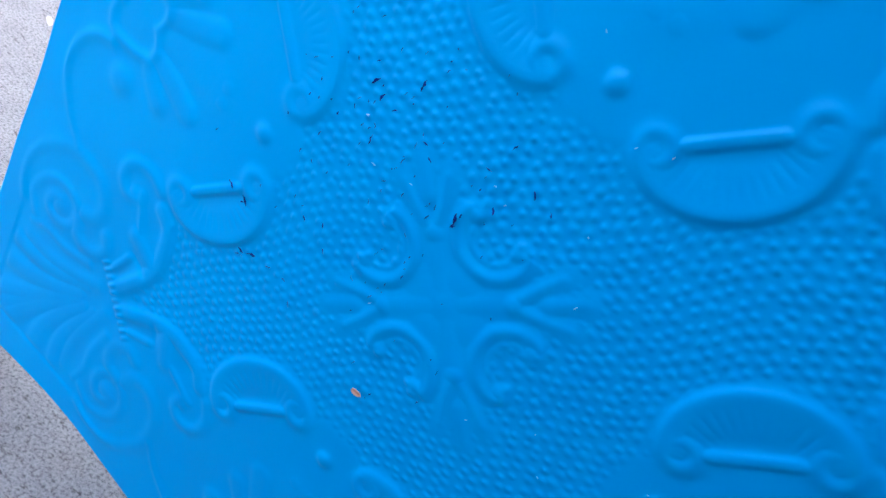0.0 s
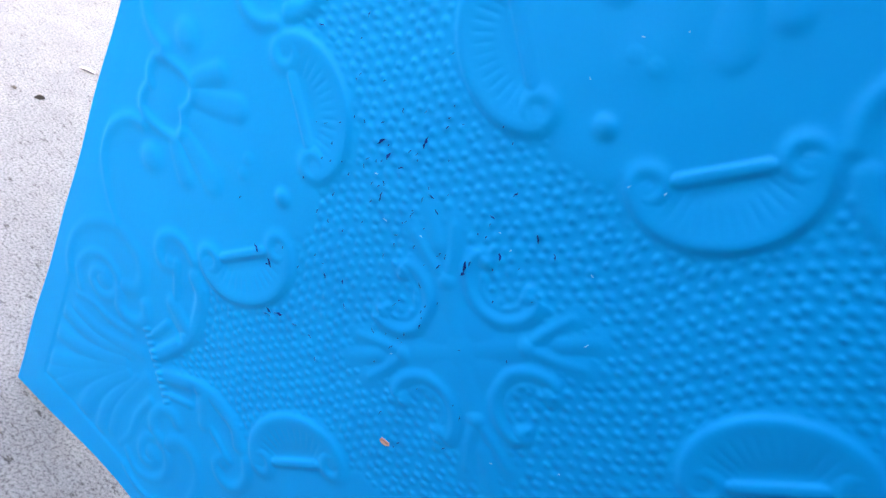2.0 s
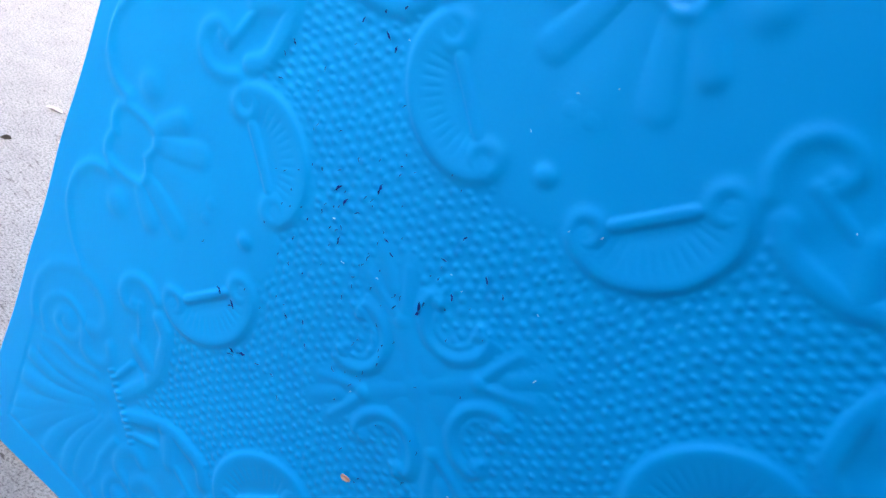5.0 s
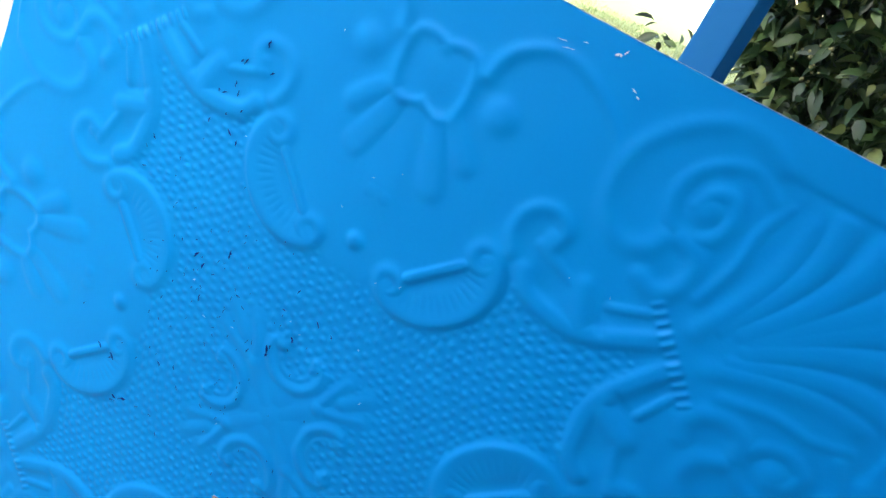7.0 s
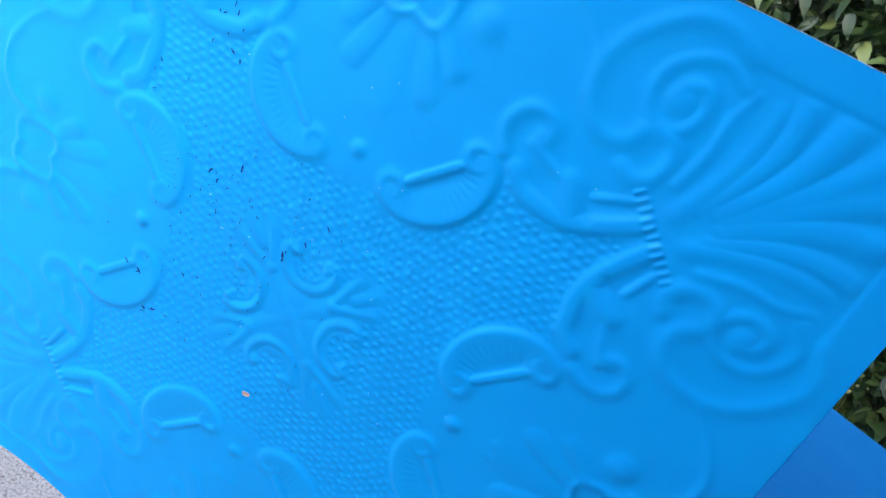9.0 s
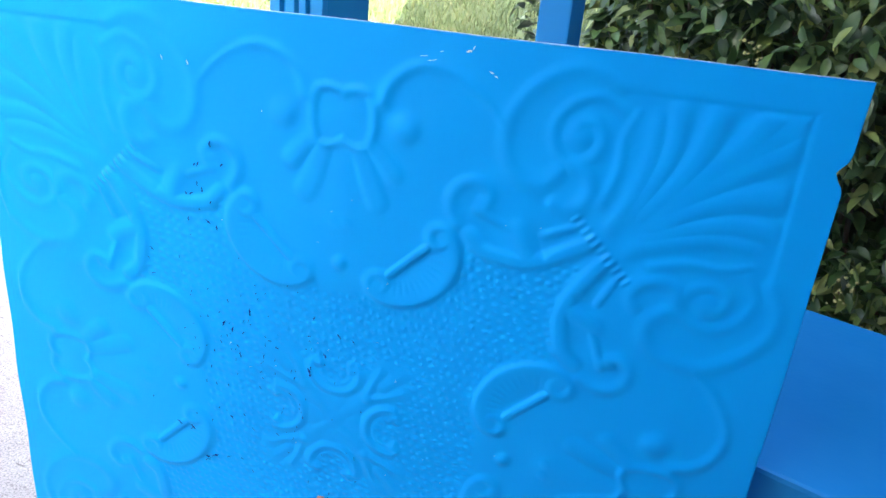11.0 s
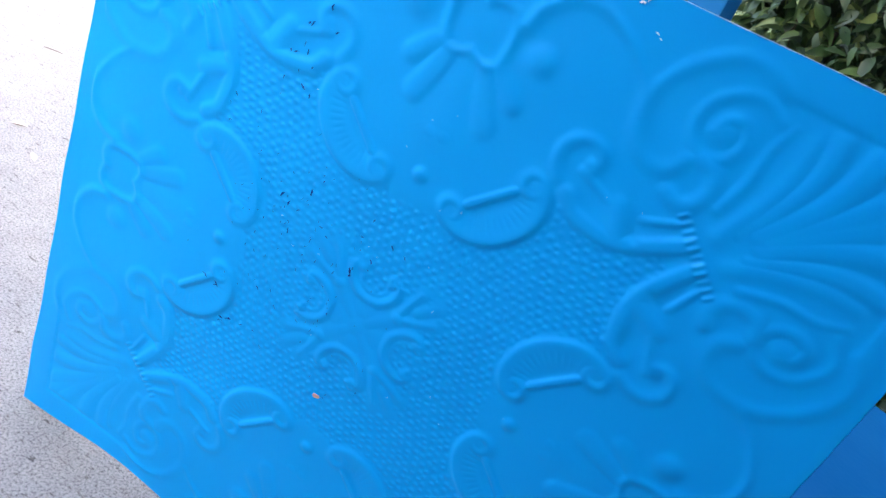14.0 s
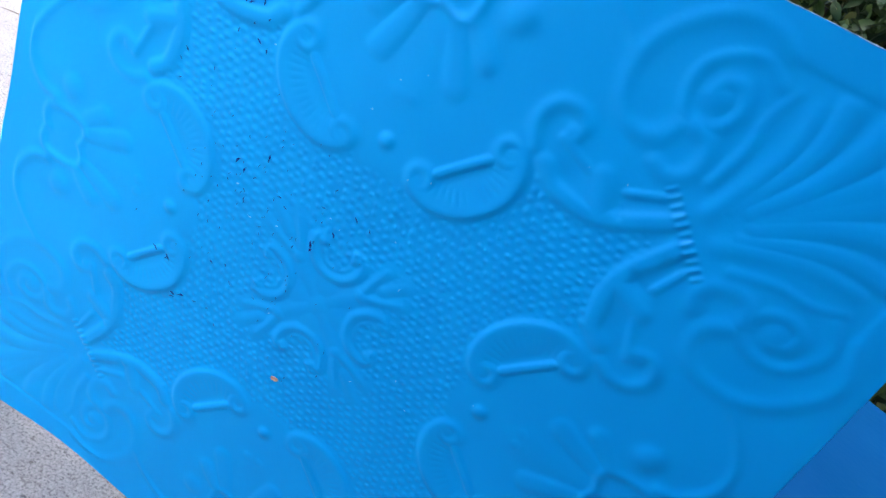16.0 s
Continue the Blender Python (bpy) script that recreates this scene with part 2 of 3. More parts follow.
    for s, r in ((-30.0, 10.5), (30.5, 11.0)):
        d = np.hypot(e1 - s, e2 + 1.5)
        curl = np.maximum(curl, 2.0 * np.exp(-((d - r * 0.62) / 4.2) ** 2) + 0.25 * np.exp(-(d / 3.0) ** 2))
    bar = np.hypot(np.maximum(np.abs(e1) - 17.2, 0), e2 + 1.0)
    hollow = 0.9 * np.exp(-(np.hypot(np.maximum(np.abs(e1) - 15, 0), e2 - 6) / 5.0) ** 2)
    h += join(half_moon, curl) + 1.6 * np.exp(-(bar / 3.1) ** 4.0) - hollow

    # rosette in the middle: cup on each axis, tulip on each diagonal
    u_shape = ridge([(0, 25.8), (8.5, 27.5), (16, 34), (19.6, 43), (18, 50), (14, 52)], 3.6, 1.6, 0.85)
    inner = ridge([(0, 32.5), (6.5, 34.5), (11, 40), (12, 46)], 2.2, 0.8, 0.6)
    h += join(u_shape, blob((13.5, 49), 4.6, 2.0, 2.6), inner)
    h += join(ridge([(0, 0), (13, 13), (25, 25)], 5.0, 0.8, 0.8, 2.4), blob((26, 26), 4.8, 1.9, 2.6), blob((0, 0), 8.5, 1.3),
              ridge([(27, 31), (30, 40), (36, 53)], 3.2, 1.15, 0.7), ridge([(39, 39), (45, 45), (51, 51)], 4.4, 0.9, 0.4, 2.4), blob((0, 14), 8, 0.6))

    # bead on the axis, hook between frame and cartouche
    h += blob((0, 133.5), 5.0, 2.4, 3.0)
    h += join(ridge([(82, 178), (77, 188), (77.5, 199), (85, 207.5), (95, 208.5), (102, 202), (100, 194)], 4.4, 1.8, 0.95, 2.2), blob((98, 196), 4.5, 1.6, 2.6))

    # cartouche: raised band with bulge, groove and short bar
    band = ridge([(92, 172), (99, 163.5), (111, 160), (128, 159), (145, 165), (163, 176), (170, 181)], 5.6, 1.9, 0.9, 3.4)
    bulge = ridge([(123, 182), (127, 173), (131, 163)], 6.0, 1.8, 1.0, 2.8)
    lip = ridge([(94, 190), (106, 185.5), (119, 180.5)], 3.0, 1.3, 0.9, 2.5)
    h += join(band, bulge, lip) - ridge([(137, 180), (138.5, 173), (142, 167)], 2.6, 1.0) - blob((108, 173), 7.5, 0.9, 3)
    h += ridge([(138.5, 180.2), (147, 184), (157, 188.6)], 2.6, 1.15, 1.0, 3.0) - ridge([(143, 176), (158, 183.5)], 4.0, 0.6)

    # toothed collar across the diagonal
    s1, s2 = (q + p - 354) * k, (p - q) * k
    h += 1.4 * np.exp(-(s1 / 3.6) ** 4) * step(28.5 - s2, 0.7) * (0.5 + 0.5 * np.cos(s2 * 2 * math.pi / 5.3)) ** 1.3

    # corner shell: pointed leaves that spread from the collar, each rounded and steep on its inner flank
    shell = join(ridge([(196, 264), (196, 240), (189, 214), (180, 194)], 6.6, 2.4, 0.75, 2.4, 0.5),
                 ridge([(207, 273), (208, 250), (201, 226), (189, 202)], 6.2, 2.2, 0.5, 3.0),
                 ridge([(229, 275), (225, 252), (214, 228), (199, 206)], 8.0, 2.8, 0.45, 3.0),
                 ridge([(258, 275), (247, 257), (229, 234), (208, 210)], 8.4, 2.8, 0.4, 3.0),
                 ridge([(274, 274), (250, 250), (205, 205)], 9.0, 2.4, 0.45, 3.0))
    h += 0.68 * shell * step(275.5 - p, 1.2)

    # great volute: outer arm that curls round to the spiral heart, and the lobe under it
    arm = [(172, 280), (160, 287), (144, 287.5), (131, 281), (119, 270), (110, 256), (107.5, 240), (112, 223), (124, 213.5), (137, 215.5), (144, 226)]
    heart = [(176, 266), (163, 273), (149, 269), (139, 259), (136.5, 246), (142, 234), (152, 230.5), (162, 236), (166, 247), (161, 257), (152, 255), (149, 247)]
    lobe = [(150, 229), (160, 226), (164, 216), (160, 205), (151, 200), (143, 203)]
    h += join(ridge(arm, 6.0, 1.75, 0.9, 2.2, 0.6), ridge(heart, 5.0, 1.8, 0.8, 2.2, 0.5), ridge(lobe, 5.4, 1.8, 0.85, 2.3), blob((153, 247), 7.0, 1.6, 2.6))
    h += ridge([(184, 266), (178.5, 250), (178.5, 231), (172, 208)], 4.6, 1.8, 0.7, 2.2, 0.35)

    # scroll from the flower to the volute, ball beside the flower
    h += ridge([(27, 251), (30, 262), (38, 271), (51, 277.5), (66, 277.5), (82, 270), (95, 260), (104, 249)], 4.8, 2.3, 0.3, 2.0)
    h += blob((42.5, 236), 9.0, 2.4, 3.2)

    # flower: a lobed ring pinched on the axis, with a palmette of five leaves under it
    turn = np.degrees(np.arctan2(p - 238, q))
    edge = np.interp(turn, (-90, -78, -62, -45, -20, 0, 20, 45, 62, 78, 90), (15.5, 17.5, 22.0, 24.5, 22.5, 21.5, 22.5, 24.5, 22.0, 18.5, 16.5))
    ring = np.hypot(q, p - 238)
    h += join(1.65 * np.exp(-(np.abs(ring - edge) / 3.6) ** 2.2), blob((0, 254), 3.8, 1.6, 2.6), blob((0, 222), 3.8, 1.5, 2.6))
    h += 0.7 * np.exp(-(ring / 11) ** 2.5)
    h += 0.82 * join(ridge([(0, 213), (0, 196), (0, 176), (0, 168)], 12.0, 1.4, 1.0, 3.0, 0.25), ridge([(14, 214), (19, 200), (26, 184)], 8.0, 1.9, 0.95, 4.2, 0.6),
              ridge([(24, 219), (30, 213), (36.5, 205)], 6.8, 2.3, 0.95, 3.2, 0.7), blob((4.5, 165), 5.5, 1.8, 3.0))

    # plain margin, a step above the shell ground; the step dies out beside the scroll
    h += 1.15 * step((p - 278.5) / (0.7 + 9.0 * step(160 - q, 6.0)), 1.0)
    return h, clear


def tile_relief(x, z):
    """Height of the whole stamped pattern at places of the tile, metres."""
    u, v = (x - MID.x) * 1000, (z - MID.z) * 1000
    pitch = 0.5
    axis = np.arange(0, 316, pitch)
    height, clear = octant_relief(*np.meshgrid(axis, axis, indexing="ij"))
    q, p = np.minimum(np.abs(u), np.abs(v)) / pitch, np.maximum(np.abs(u), np.abs(v)) / pitch
    i, j = np.minimum(q.astype(int), len(axis) - 2), np.minimum(p.astype(int), len(axis) - 2)
    f, g = q - i, p - j

    def sample(a):
        return (a[i, j] * (1 - f) + a[i + 1, j] * f) * (1 - g) + (a[i, j + 1] * (1 - f) + a[i + 1, j + 1] * f) * g

    h, field = sample(height), 1 / (1 + np.exp(-np.clip(sample(clear) - 1.0, -30, 30) / 0.9))
    # hammered ground: small staggered bosses in rows along the diagonals
    a, b = (u + v) * 0.7071, (v - u) * 0.7071
    a, b = a + 4.0 * np.sin(b / 41 + 1) + 1.5 * np.sin(b / 15), b + 5.0 * np.sin(a / 38) + 1.6 * np.sin(a / 16 + 2)
    rng = np.random.default_rng(5)
    jit, size = rng.uniform(-1.25, 1.25, (120, 120, 2)), rng.uniform(1.45, 2.3, (120, 120))
    along, across = 7.0, 6.0
    rows = np.floor((b + 300) / across)
    best = np.zeros_like(a)
    for di in (-1, 0, 1):
        r = np.clip(rows + di, 0, 118).astype(int)
        off = (r % 2) * along / 2
        cols = np.floor((a + 300 + off) / along)
        for dj in (-1, 0, 1):
            n = np.clip(cols + dj, 0, 118).astype(int)
            ca, cb = (n + 0.5) * along - 300 - off + jit[r, n, 0], (r + 0.5) * across - 300 + jit[r, n, 1]
            best = np.maximum(best, np.exp(-(np.hypot(a - ca, b - cb) / size[r, n]) ** 2.3))
    return (0.72 * h + 0.74 * best * field) / 1000


CELLS = 720
SURFACE = np.zeros((CELLS + 1, CELLS + 1))


def tin_tile():
    n = CELLS
    s = np.linspace(0, 1, n + 1)
    gx, gz = np.meshgrid(s, s, indexing="ij")
    z = gz * 0.61
    x = -HALF + gx * 0.61
    hgt = tile_relief(x, z)
    # bent, wavy free edge on one side, and a soft buckle of the thin sheet
    inset = 0.002 + 0.0155 * np.clip(z / 0.45, 0, 1.15) + 0.0006 * np.sin(z * 62)
    xx = x + inset * np.clip(1 - (x + HALF) / 0.03, 0, 1)
    xx = xx - 0.006 * np.exp(-((z - 0.558) / 0.006) ** 2) * np.clip((x - 0.295) / 0.01, 0, 1)
    zz = z + 0.0003 * np.sin(x * 37 + 1) * np.clip(1 - (0.61 - z) / 0.02, 0, 1)
    zz = zz + 0.010 * np.exp(-((x + 0.18) / 0.075) ** 2) * np.clip(1 - z / 0.03, 0, 1)
    buckle = 0.0016 * np.sin(x * 11 + 0.6) * np.sin(z * 9 + 0.3) + 0.0005 * np.sin(x * 34) * np.sin(z * 27)
    SURFACE[:] = -hgt - buckle
    front = np.stack([xx, -hgt - buckle, zz], -1).reshape(-1, 3)
    idx = np.arange((n + 1) ** 2).reshape(n + 1, n + 1)
    quads = np.stack([idx[:-1, :-1], idx[1:, :-1], idx[1:, 1:], idx[:-1, 1:]], -1).reshape(-1, 4)
    ring = np.concatenate([idx[:, 0], idx[-1, 1:], idx[-2::-1, -1], idx[0, -2:0:-1]])
    back = front[ring] + np.array([0, 0.0011, 0])
    k0, m = len(front), len(ring)
    side = [(ring[i], k0 + i, k0 + (i + 1) % m, ring[(i + 1) % m]) for i in range(m)]
    # plain back of the sheet, coarser, behind the deepest stamping
    g = idx[::12, ::12]
    rear = np.stack([xx, 0.0011 - buckle, zz], -1).reshape(-1, 3)[g.ravel()]
    gi = np.arange(g.size).reshape(g.shape) + k0 + m
    flat = np.stack([gi[:-1, :-1], gi[:-1, 1:], gi[1:, 1:], gi[1:, :-1]], -1).reshape(-1, 4).tolist()
    verts = np.concatenate([front, back, rear])
    me = bpy.data.meshes.new("pressed_sheet")
    me.from_pydata(verts.tolist(), [], quads.tolist() + [tuple(int(a) for a in f) for f in side] + flat)
    me.polygons.foreach_set("use_smooth", [True] * len(quads) + [False] * m + [True] * len(flat))
    me.materials.append(TILE_PAINT)
    root = new("tin_tile")
    sheet = new("pressed_sheet", me)
    sheet.parent = root
    tagged(root, "bright blue painted pressed tin tile with scrolls, standing on concrete", "tin tile")
    return root


def surface_y(x, z):
    i, j = (min(CELLS, max(0, round(a / 0.61 * CELLS))) for a in (x + HALF, z))
    return float(SURFACE[i, j])


tile = tin_tile()


def flake(name, x, z, length, width, turn, mat, parent, label=""):
    """A thin torn sliver of bared or lifted paint lying on the sheet."""
    m = 5
    top, bot = [], []
    for i in range(m + 1):
        s = i / m
        w = width * (math.sin(math.pi * s) ** 0.7 + 0.08) * random.uniform(0.35, 1.4) / 2
        bend = 0.05 * length * math.sin(math.pi * s) + random.uniform(-0.07, 0.07) * length
        top.append(((s - 0.5) * length, bend + w))
        bot.append(((s - 0.5) * length, bend - w))
    outline = top + bot[::-1]
    c, sn = math.cos(turn), math.sin(turn)
    bm = bmesh.new()
    vs = []
    for a, b in outline:
        px, pz = x + a * c - b * sn, z + a * sn + b * c
        vs.append(bm.verts.new((px, surface_y(px, pz) - 0.00035, pz)))
    for i in range(m):
        bm.faces.new((vs[i], vs[i + 1], vs[2 * m - i], vs[2 * m + 1 - i]))
    bmesh.ops.recalc_face_normals(bm, faces=bm.faces)
    made = bmesh.ops.extrude_face_region(bm, geom=list(bm.faces))
    for g in made["geom"]:
        if isinstance(g, bmesh.types.BMVert):
            g.co.y -= 0.0003
    return part(name, bm, mat, parent, label)


# ---- blue bench behind the tile ----
BENCH = pose(0.395, 0.306, 0, 0, 0, -23)     # at the back edge of the seat, its length along x


def bench():
    root = new("garden_bench")
    root.matrix_world = BENCH
    tagged(root, "blue painted wooden bench with a low seat and back posts", "bench")
    part("seat", box(bmesh.new(), (-0.42, -0.30, 0.309), (0.45, 0.0, 0.343), 0.004), WOOD_PAINT, root)
    for x in (-0.365, 0.40):
        bm = box(bmesh.new(), (x, 0.003, 0.0), (x + 0.043, 0.036, 0.98), 0.003)
        for v in bm.verts:
            if v.co.z > 0.97 and v.co.y < 0.02:
                v.co.z -= 0.004
        part("back_post", bm, WOOD_PAINT, root)
    for x in (-0.38, 0.41):
        part("front_leg", box(bmesh.new(), (x - 0.026, -0.28, 0.0), (x + 0.026, -0.225, 0.31), 0.004), WOOD_PAINT, root)
    return root


bench()


def column():
    """Porch column beside the bench, with raised flutes on its face."""
    root = new("porch_column")
    root.matrix_world = BENCH
    tagged(root, "blue painted wooden porch column with a fluted face", "column")
    part("shaft", box(bmesh.new(), (-0.837, 0.006, 0.0), (-0.72, 0.096, 2.6), 0.004), WOOD_PAINT, root)
    for x, w in ((-0.837, 0.024), (-0.800, 0.020), (-0.772, 0.016), (-0.744, 0.024)):
        part("flute", box(bmesh.new(), (x + 0.001, -0.003, 0.002), (x + w, 0.008, 2.598), 0.002), WOOD_PAINT, root)
    return root


column()


# ---- hedge ----
def leaf_mesh(length, width, curl, fold):
    """One ovate leaf, folded along its rib, as vertices and faces; it points along y."""
    rows = ((0.0, 0.05), (0.2, 0.75), (0.45, 1.0), (0.72, 0.7), (1.0, 0.0))
    vs, fs = [], []
    for s, w in rows:
        zc = -curl * length * s * s
        half = width * 0.5 * w
        vs += [(-half, s * length, zc + fold * half), (0, s * length, zc), (half, s * length, zc + fold * half)]
    for i in range(len(rows) - 1):
        a = 3 * i
        fs += [(a, a + 1, a + 4, a + 3), (a + 1, a + 2, a + 5, a + 4)]
    return vs, fs


def hedge():
    rng = random.Random(11)
    root = new("hedge")
    tagged(root, "dense dark green broad-leaved hedge with pale buds, behind the bench", "hedge")
    verts, faces = [], []
    data = [leaf_mesh(0.034, 0.0150, 0.25, 0.35), leaf_mesh(0.026, 0.0125, 0.45, 0.25), leaf_mesh(0.042, 0.0175, 0.35, 0.4)]
    metas = []
    for vs, fs in data:
        me = bpy.data.meshes.new("leaf")
        me.from_pydata(vs, [], fs)
        me.materials.append(LEAF_ONE)
        me.polygons.foreach_set("use_smooth", [True] * len(fs))
        metas.append(me)
    singles = 0
    for i in range(38000):
        # crowded near the face that looks on the patio, thinner inside
        x = 1.6 * rng.random() ** 1.6
        depth = abs(rng.gauss(0, 0.15))
        z = rng.uniform(0.02, 1.45)
        wave = 0.07 * math.sin(x * 7 + z * 5) + 0.06 * math.sin(z * 11 - x * 4) + 0.05 * noise.noise((x * 5, z * 5, 2.0))
        y = 0.76 - 0.22 * x + wave * 0.7 + depth + 0.05 * (1.2 - z)
        xx = 0.09 + x + 0.03 * math.sin(z * 13) + 0.25 * max(0.0, 0.5 - z)
        if noise.noise((xx * 6, y * 6, z * 6)) < -0.28:
            continue
        kind = rng.randrange(3)
        turn = Euler((radians(rng.uniform(-75, 25)), radians(rng.uniform(-50, 50)), radians(rng.gauss(180, 65))))
        m = Matrix.LocRotScale((xx, y, z), turn, [rng.uniform(0.65, 1.25)] * 3)
        if singles < 300 and depth < 0.05 and xx < 0.75 and 0.1 < z < 0.95:
            ob = new("leaf", metas[kind])
            ob.parent, ob.matrix_local = root, m
            singles += 1
            continue
        vs, fs = data[kind]
        k = len(verts)
        verts += [tuple(m @ Vector(v)) for v in vs]
        faces += [tuple(a + k for a in f) for f in fs]
    # loose sprig that leans out past the bench post
    for i in range(190):
        s = rng.random()
        at = Vector((0.06 - 0.09 * s + rng.gauss(0, 0.024), 0.92 + 0.05 * s + rng.gauss(0, 0.03), 0.26 + 0.39 * s + rng.gauss(0, 0.02)))
        turn = Euler((radians(rng.uniform(-60, 40)), radians(rng.uniform(-50, 50)), radians(rng.uniform(0, 360))))
        m = Matrix.LocRotScale(at, turn, [rng.uniform(0.6, 1.0)] * 3)
        vs, fs = data[rng.randrange(3)]
        k = len(verts)
        verts += [tuple(m @ Vector(v)) for v in vs]
        faces += [tuple(a + k for a in f) for f in fs]
    rest = from_data("foliage", verts, faces, LEAF, True)
    rest.parent = root
    rest["kind"] = "stuff"
    bm = bmesh.new()
    for i in range(90):
        x = rng.uniform(0.22, 1.9)
        base = Vector((x, 0.95 - 0.2 * x + rng.uniform(0.02, 0.25), -0.05))
        tip = base + Vector((rng.uniform(-0.2, 0.2), rng.uniform(-0.08, 0.1), rng.uniform(0.7, 1.3)))
        d = tip - base
        bmesh.ops.create_cone(bm, segments=6, radius1=0.006, radius2=0.0015, depth=d.length,
                              matrix=Matrix.Translation((base + tip) / 2) @ d.to_track_quat("Z", "Y").to_matrix().to_4x4())
    part("twig_mass", bm, BARK, root, "thin brown twigs inside the hedge")
    for i in range(26):
        x, z = rng.uniform(0.15, 0.8), rng.uniform(0.15, 0.9)
        y = 0.73 - 0.22 * x + 0.05 * math.sin(x * 7 + z * 5)
        bm = bmesh.new()
        for j in range(16):
            s = rng.random()
            bmesh.ops.create_icosphere(bm, subdivisions=1, radius=rng.uniform(0.0015, 0.003),
                                       matrix=Matrix.Translation((x + rng.gauss(0, 0.010), y + rng.gauss(0, 0.010), z + s * 0.05)))
        part("blossom", bm, BLOSSOM, root, "small pale green blossom")
    # heart of the hedge; its unseen upper part is added to block sky light
    bm = bmesh.new()
    bmesh.ops.create_grid(bm, x_segments=40, y_segments=44, size=0.5)
    for v in bm.verts:
        a, c = v.co.x + 0.5, v.co.y + 0.5
        top = 0.12 * max(0.0, c - 0.85) / 0.15
        v.co = (0.17 + 2.7 * a, 1.06 - 0.30 * a + 0.10 * noise.noise((a * 14, c * 8, 0)) + top, -0.05 + 2.25 * c)
    part("inner_mass", bm, LEAF, root, "dark leafy heart of the hedge, carried up unseen to block sky", True)
    return root


hedge()


# ---- lawn blades ----
def lawn():
    rng = np.random.default_rng(3)
    n = 60000
    y = 1.8 + 13.0 * rng.random(n) ** 1.4
    x = 0.2 - y * rng.uniform(0.0, 0.80, n)
    base = -0.052 + 0.09 * (y - 1.8)
    hgt, turn, lean = rng.uniform(0.03, 0.075, n), rng.uniform(0, 6.283, n), rng.normal(0, 0.025, (n, 2))
    w = rng.uniform(0.003, 0.006, n)
    a = np.stack([x - w * np.cos(turn), y - w * np.sin(turn), base], -1)
    b = np.stack([x + w * np.cos(turn), y + w * np.sin(turn), base], -1)
    t = np.stack([x + lean[:, 0], y + lean[:, 1], hgt + base], -1)
    verts = np.stack([a, b, t], 1).reshape(-1, 3)
    ob = from_data("grass", verts.tolist(), np.arange(3 * n).reshape(-1, 3).tolist(), GRASS)
    tagged(ob, "short green and straw-coloured grass blades of the lawn", "grass", kind="stuff")


lawn()


# ---- chipped paint on the tile ----
chips = random.Random(21)
# torn spots, mm from the tile's middle, with their turn
large = ((-102, 147, -37), (-92, 65, 58), (-85, 61, 77), (-70, 79, 92), (-79, 40, 97), (2, 74, -53), (-137, -39, -23), (-125, -41, -44), (-113, -72, 20), (-106, -66, 29))
small = ((-151, 117, -49), (-154, 109, -56), (-151, 96, 14), (-76, 60, 40), (-81, 47, -49), (-105, 23, 85), (-54, 58, -2), (-48, 53, -25), (-63, 13, -55), (-59, 43, 88), (-22, 69, 8), (-9, 55, -53), (-18, 85, 72), (-93, -63, 24), (-81, -62, -9), (-71, -72, -50), (-89, -22, -56), (-70, -29, -37), (13, 72, -47))
for spots, longest in ((large, 0.0062), (small, 0.0036)):
    for u, v, turn in spots:
        size = longest * chips.uniform(0.75, 1.1)
        flake("paint_chip", MID.x + u / 1000, MID.z + v / 1000, size, size * chips.uniform(0.13, 0.24), radians(turn), CHIP_DARK, tile, "dark bared spot in the paint")
for u, v, length, width, turn in ((-21, 39.5, 6.0, 1.7, 105), (-20, 35.5, 3.5, 1.3, 60), (-19.5, 42.5, 3.0, 0.9, 95), (-113, -69, 4.5, 0.9, -15), (-126, -43, 3.5, 0.8, 40)):
    flake("paint_chip", MID.x + u / 1000, MID.z + v / 1000, length / 1000, width / 1000, radians(turn), CHIP_DARK, tile, "dark bared spot in the paint")
for u, v, turn in ((-71, 31, 0), (-49, 37, 10), (-15, 65, 5), (-6, 61, 60), (-87, 49, 20), (48, 47, 70), (37, 125, 75), (23, 119, 65), (-32, -31, 50)):
    flake("scratch", MID.x + u / 1000, MID.z + v / 1000, chips.uniform(0.0012, 0.0024), 0.0004, radians(turn), CHIP_EDGE, tile, "pale lifted edge of paint")
for i in range(95):
    s = chips.random()
    x, z = -0.115 + 0.125 * s + chips.gauss(0, 0.020), 0.335 + 0.035 * math.sin(5 * s) + chips.gauss(0, 0.040)
    flake("paint_chip", x, z, 0.0010 + 0.0024 * chips.random() ** 1.8, chips.uniform(0.0003, 0.0006), radians(chips.gauss(82, 28)), CHIP_DARK, tile)
for i in range(12):
    flake("paint_chip", -0.115 + 0.03 * chips.random(), 0.45 + 0.08 * chips.random(), chips.uniform(0.002, 0.005), 0.0008, radians(chips.gauss(75, 25)), CHIP_DARK, tile)
for x, z, length, width, turn in ((0.083, 0.600, 0.007, 0.0024, 20), (0.086, 0.6025, 0.005, 0.001, 60), (0.098, 0.589, 0.006, 0.0012, -20), (0.101, 0.587, 0.004, 0.0012, -30),
                                  (0.066, 0.598, 0.005, 0.0008, 10), (0.060, 0.592, 0.012, 0.0005, 8), (0.055, 0.594, 0.010, 0.0004, 5), (-0.128, 0.572, 0.006, 0.0009, 110),
                                  (-0.108, 0.571, 0.006, 0.0010, 110), (-0.055, 0.545, 0.003, 0.0008, 80)):
    flake("scratch", x, z, length * 0.55, width * 0.6, radians(turn), CHIP_PALE, tile, "pale scratch through the paint")
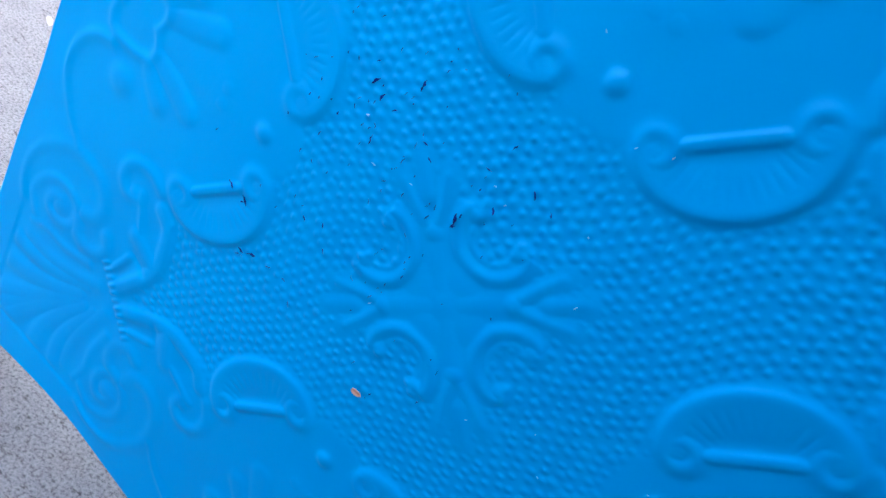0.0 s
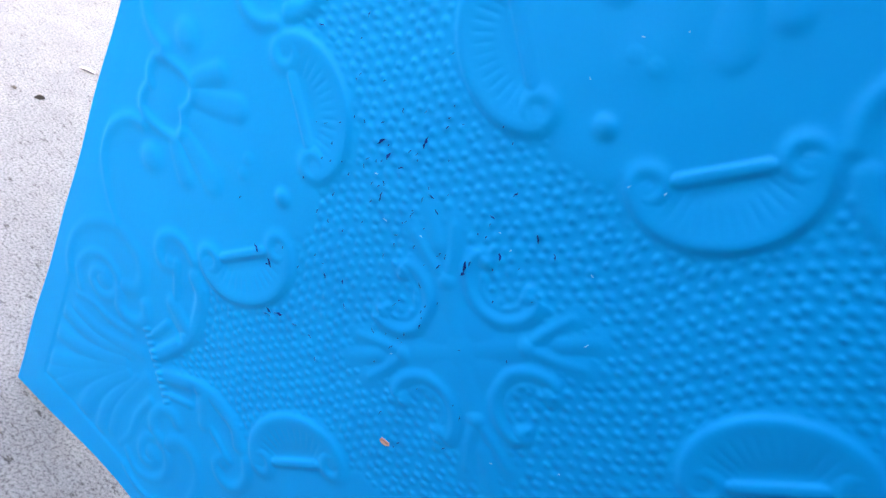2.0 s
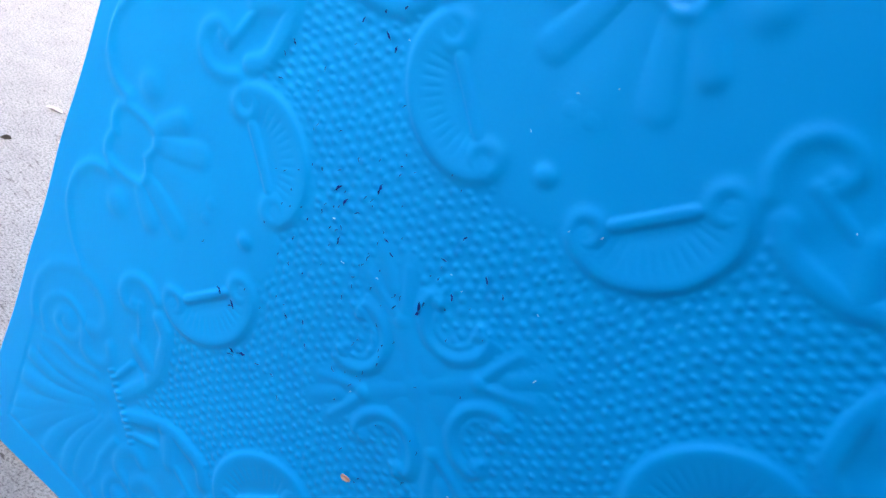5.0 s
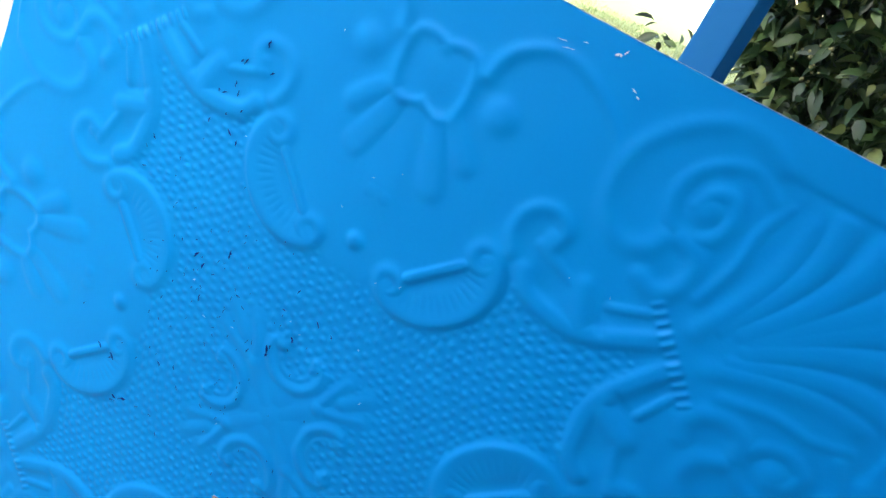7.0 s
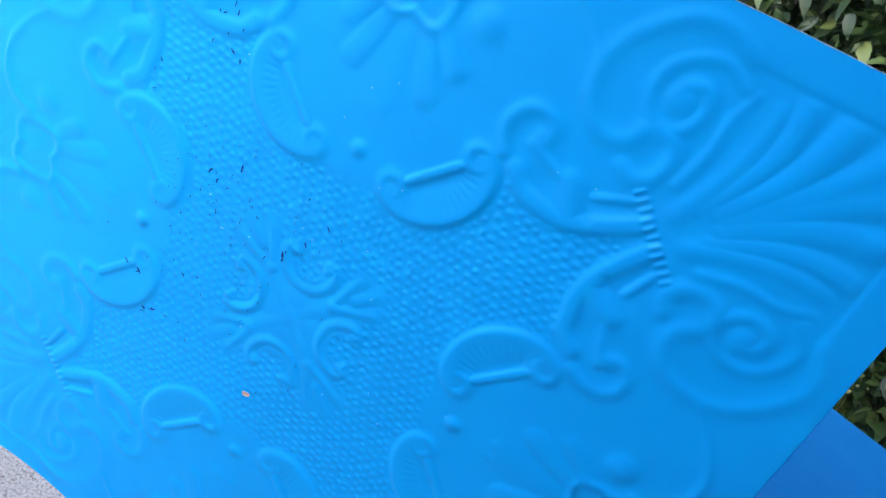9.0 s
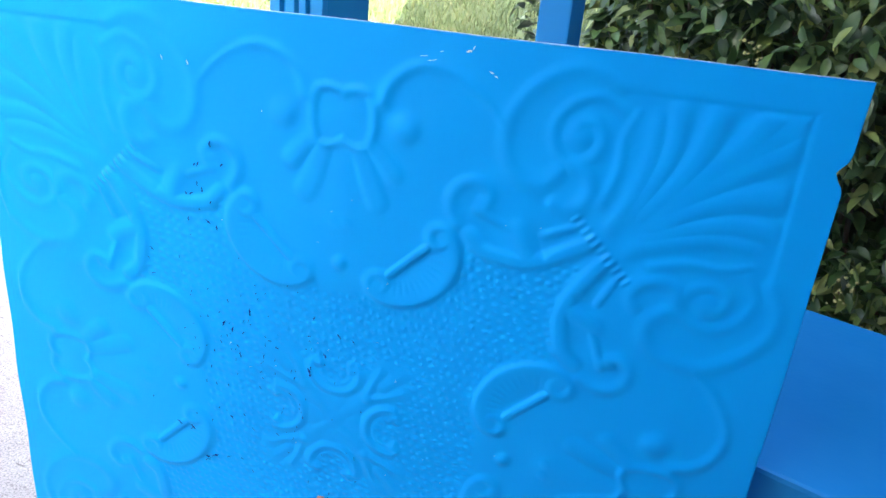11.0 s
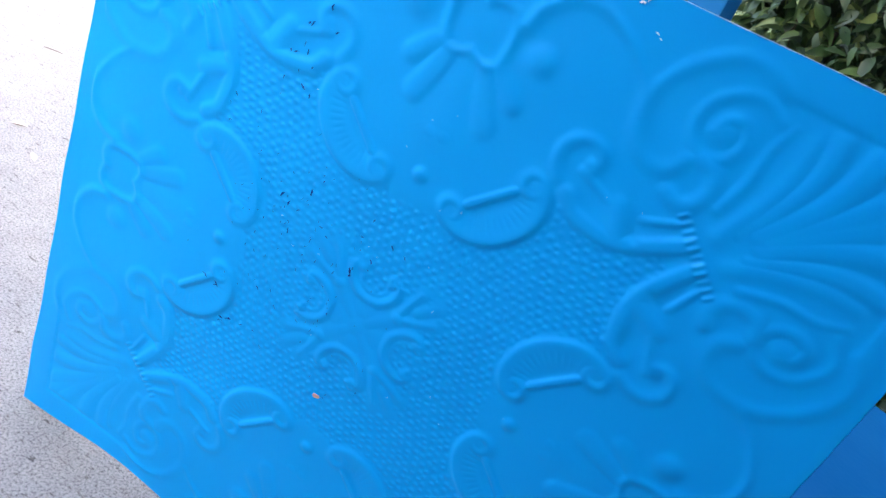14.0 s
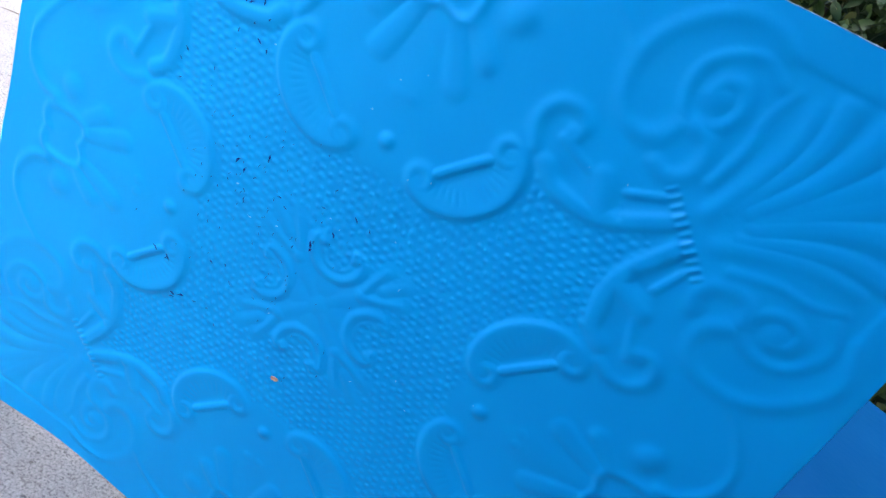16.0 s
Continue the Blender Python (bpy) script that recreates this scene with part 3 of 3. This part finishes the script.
for i in range(11):
    flake("scratch", chips.uniform(-0.12, 0.15), chips.uniform(0.22, 0.52), chips.uniform(0.0007, 0.0016), 0.0004, radians(chips.uniform(0, 180)), CHIP_EDGE, tile)
bm = bmesh.new()
rail = []
for i in range(121):
    x = -0.285 + 0.589 * i / 120
    z = 0.6101 + 0.0003 * math.sin(x * 37 + 1)
    w = 0.00005 + 0.00035 * chips.random() ** 2
    y = surface_y(x, 0.61)
    rail.append([bm.verts.new((x, y - 0.0002, z - w)), bm.verts.new((x, y - 0.0002, z + 0.0002)), bm.verts.new((x, y + 0.0011, z + 0.0002))])
for a, b in zip(rail, rail[1:]):
    bm.faces.new((a[0], b[0], b[1], a[1]))
    bm.faces.new((a[1], b[1], b[2], a[2]))
part("worn_edge", bm, CHIP_EDGE, tile, "pale worn upper edge of the sheet")


# ---- litter on tile and patio ----
def scrap(name, at, size, turn, mat, label, category, flat=True):
    """A small curled petal or leaf scrap, with a little thickness."""
    bm = bmesh.new()
    n = 9
    ring = []
    for i in range(n):
        a = 2 * math.pi * i / n
        r = 1 + 0.25 * math.sin(2 * a + 1)
        ring.append(bm.verts.new((size[0] * r * math.cos(a), size[1] * r * math.sin(a), size[2] * (0.3 + abs(math.sin(a))))))
    mid = bm.verts.new((0, 0, 0.0004))
    for i in range(n):
        bm.faces.new((ring[i], ring[(i + 1) % n], mid))
    made = bmesh.ops.extrude_face_region(bm, geom=list(bm.faces))
    for g in made["geom"]:
        if isinstance(g, bmesh.types.BMVert):
            g.co.z += 0.0006
    bmesh.ops.recalc_face_normals(bm, faces=bm.faces)
    ob = mesh_object(name, bm, mat)
    ob.matrix_world = pose(*at, 0 if flat else 90, 0, turn)
    return tagged(ob, label, category)


scrap("petal", (-0.006, surface_y(-0.006, 0.231) - 0.0004, 0.231), (0.0028, 0.0022, 0.0006), 0, PETAL, "small dried orange petal stuck on the blue tile", "petal", False)
scrap("petal", (-0.772, 0.365, 0.0), (0.010, 0.005, 0.003), 30, PETAL_PALE, "curled pinkish fallen petal on the concrete", "petal")
scrap("petal", (-0.683, 0.318, 0.0), (0.010, 0.005, 0.002), -35, PETAL_PALE, "pale fallen petal on the concrete", "petal")
scrap("petal", (-1.22, 0.62, 0.0), (0.010, 0.005, 0.003), 20, PETAL_PALE, "pale fallen petal on the concrete", "petal")
scrap("dead_leaf", (-0.706, 0.255, 0.0), (0.006, 0.002, 0.005), 75, DEBRIS, "small curled dark dead leaf on the concrete", "dead leaf")
scrap("dead_leaf", (-0.735, 0.238, 0.0), (0.0035, 0.003, 0.002), 10, DEBRIS, "tiny dark crumb of leaf on the concrete", "dead leaf")
scrap("twig", (-0.994, 0.613, 0.0), (0.016, 0.0016, 0.001), 20, DEBRIS, "thin dry brown twig lying on the concrete", "twig")
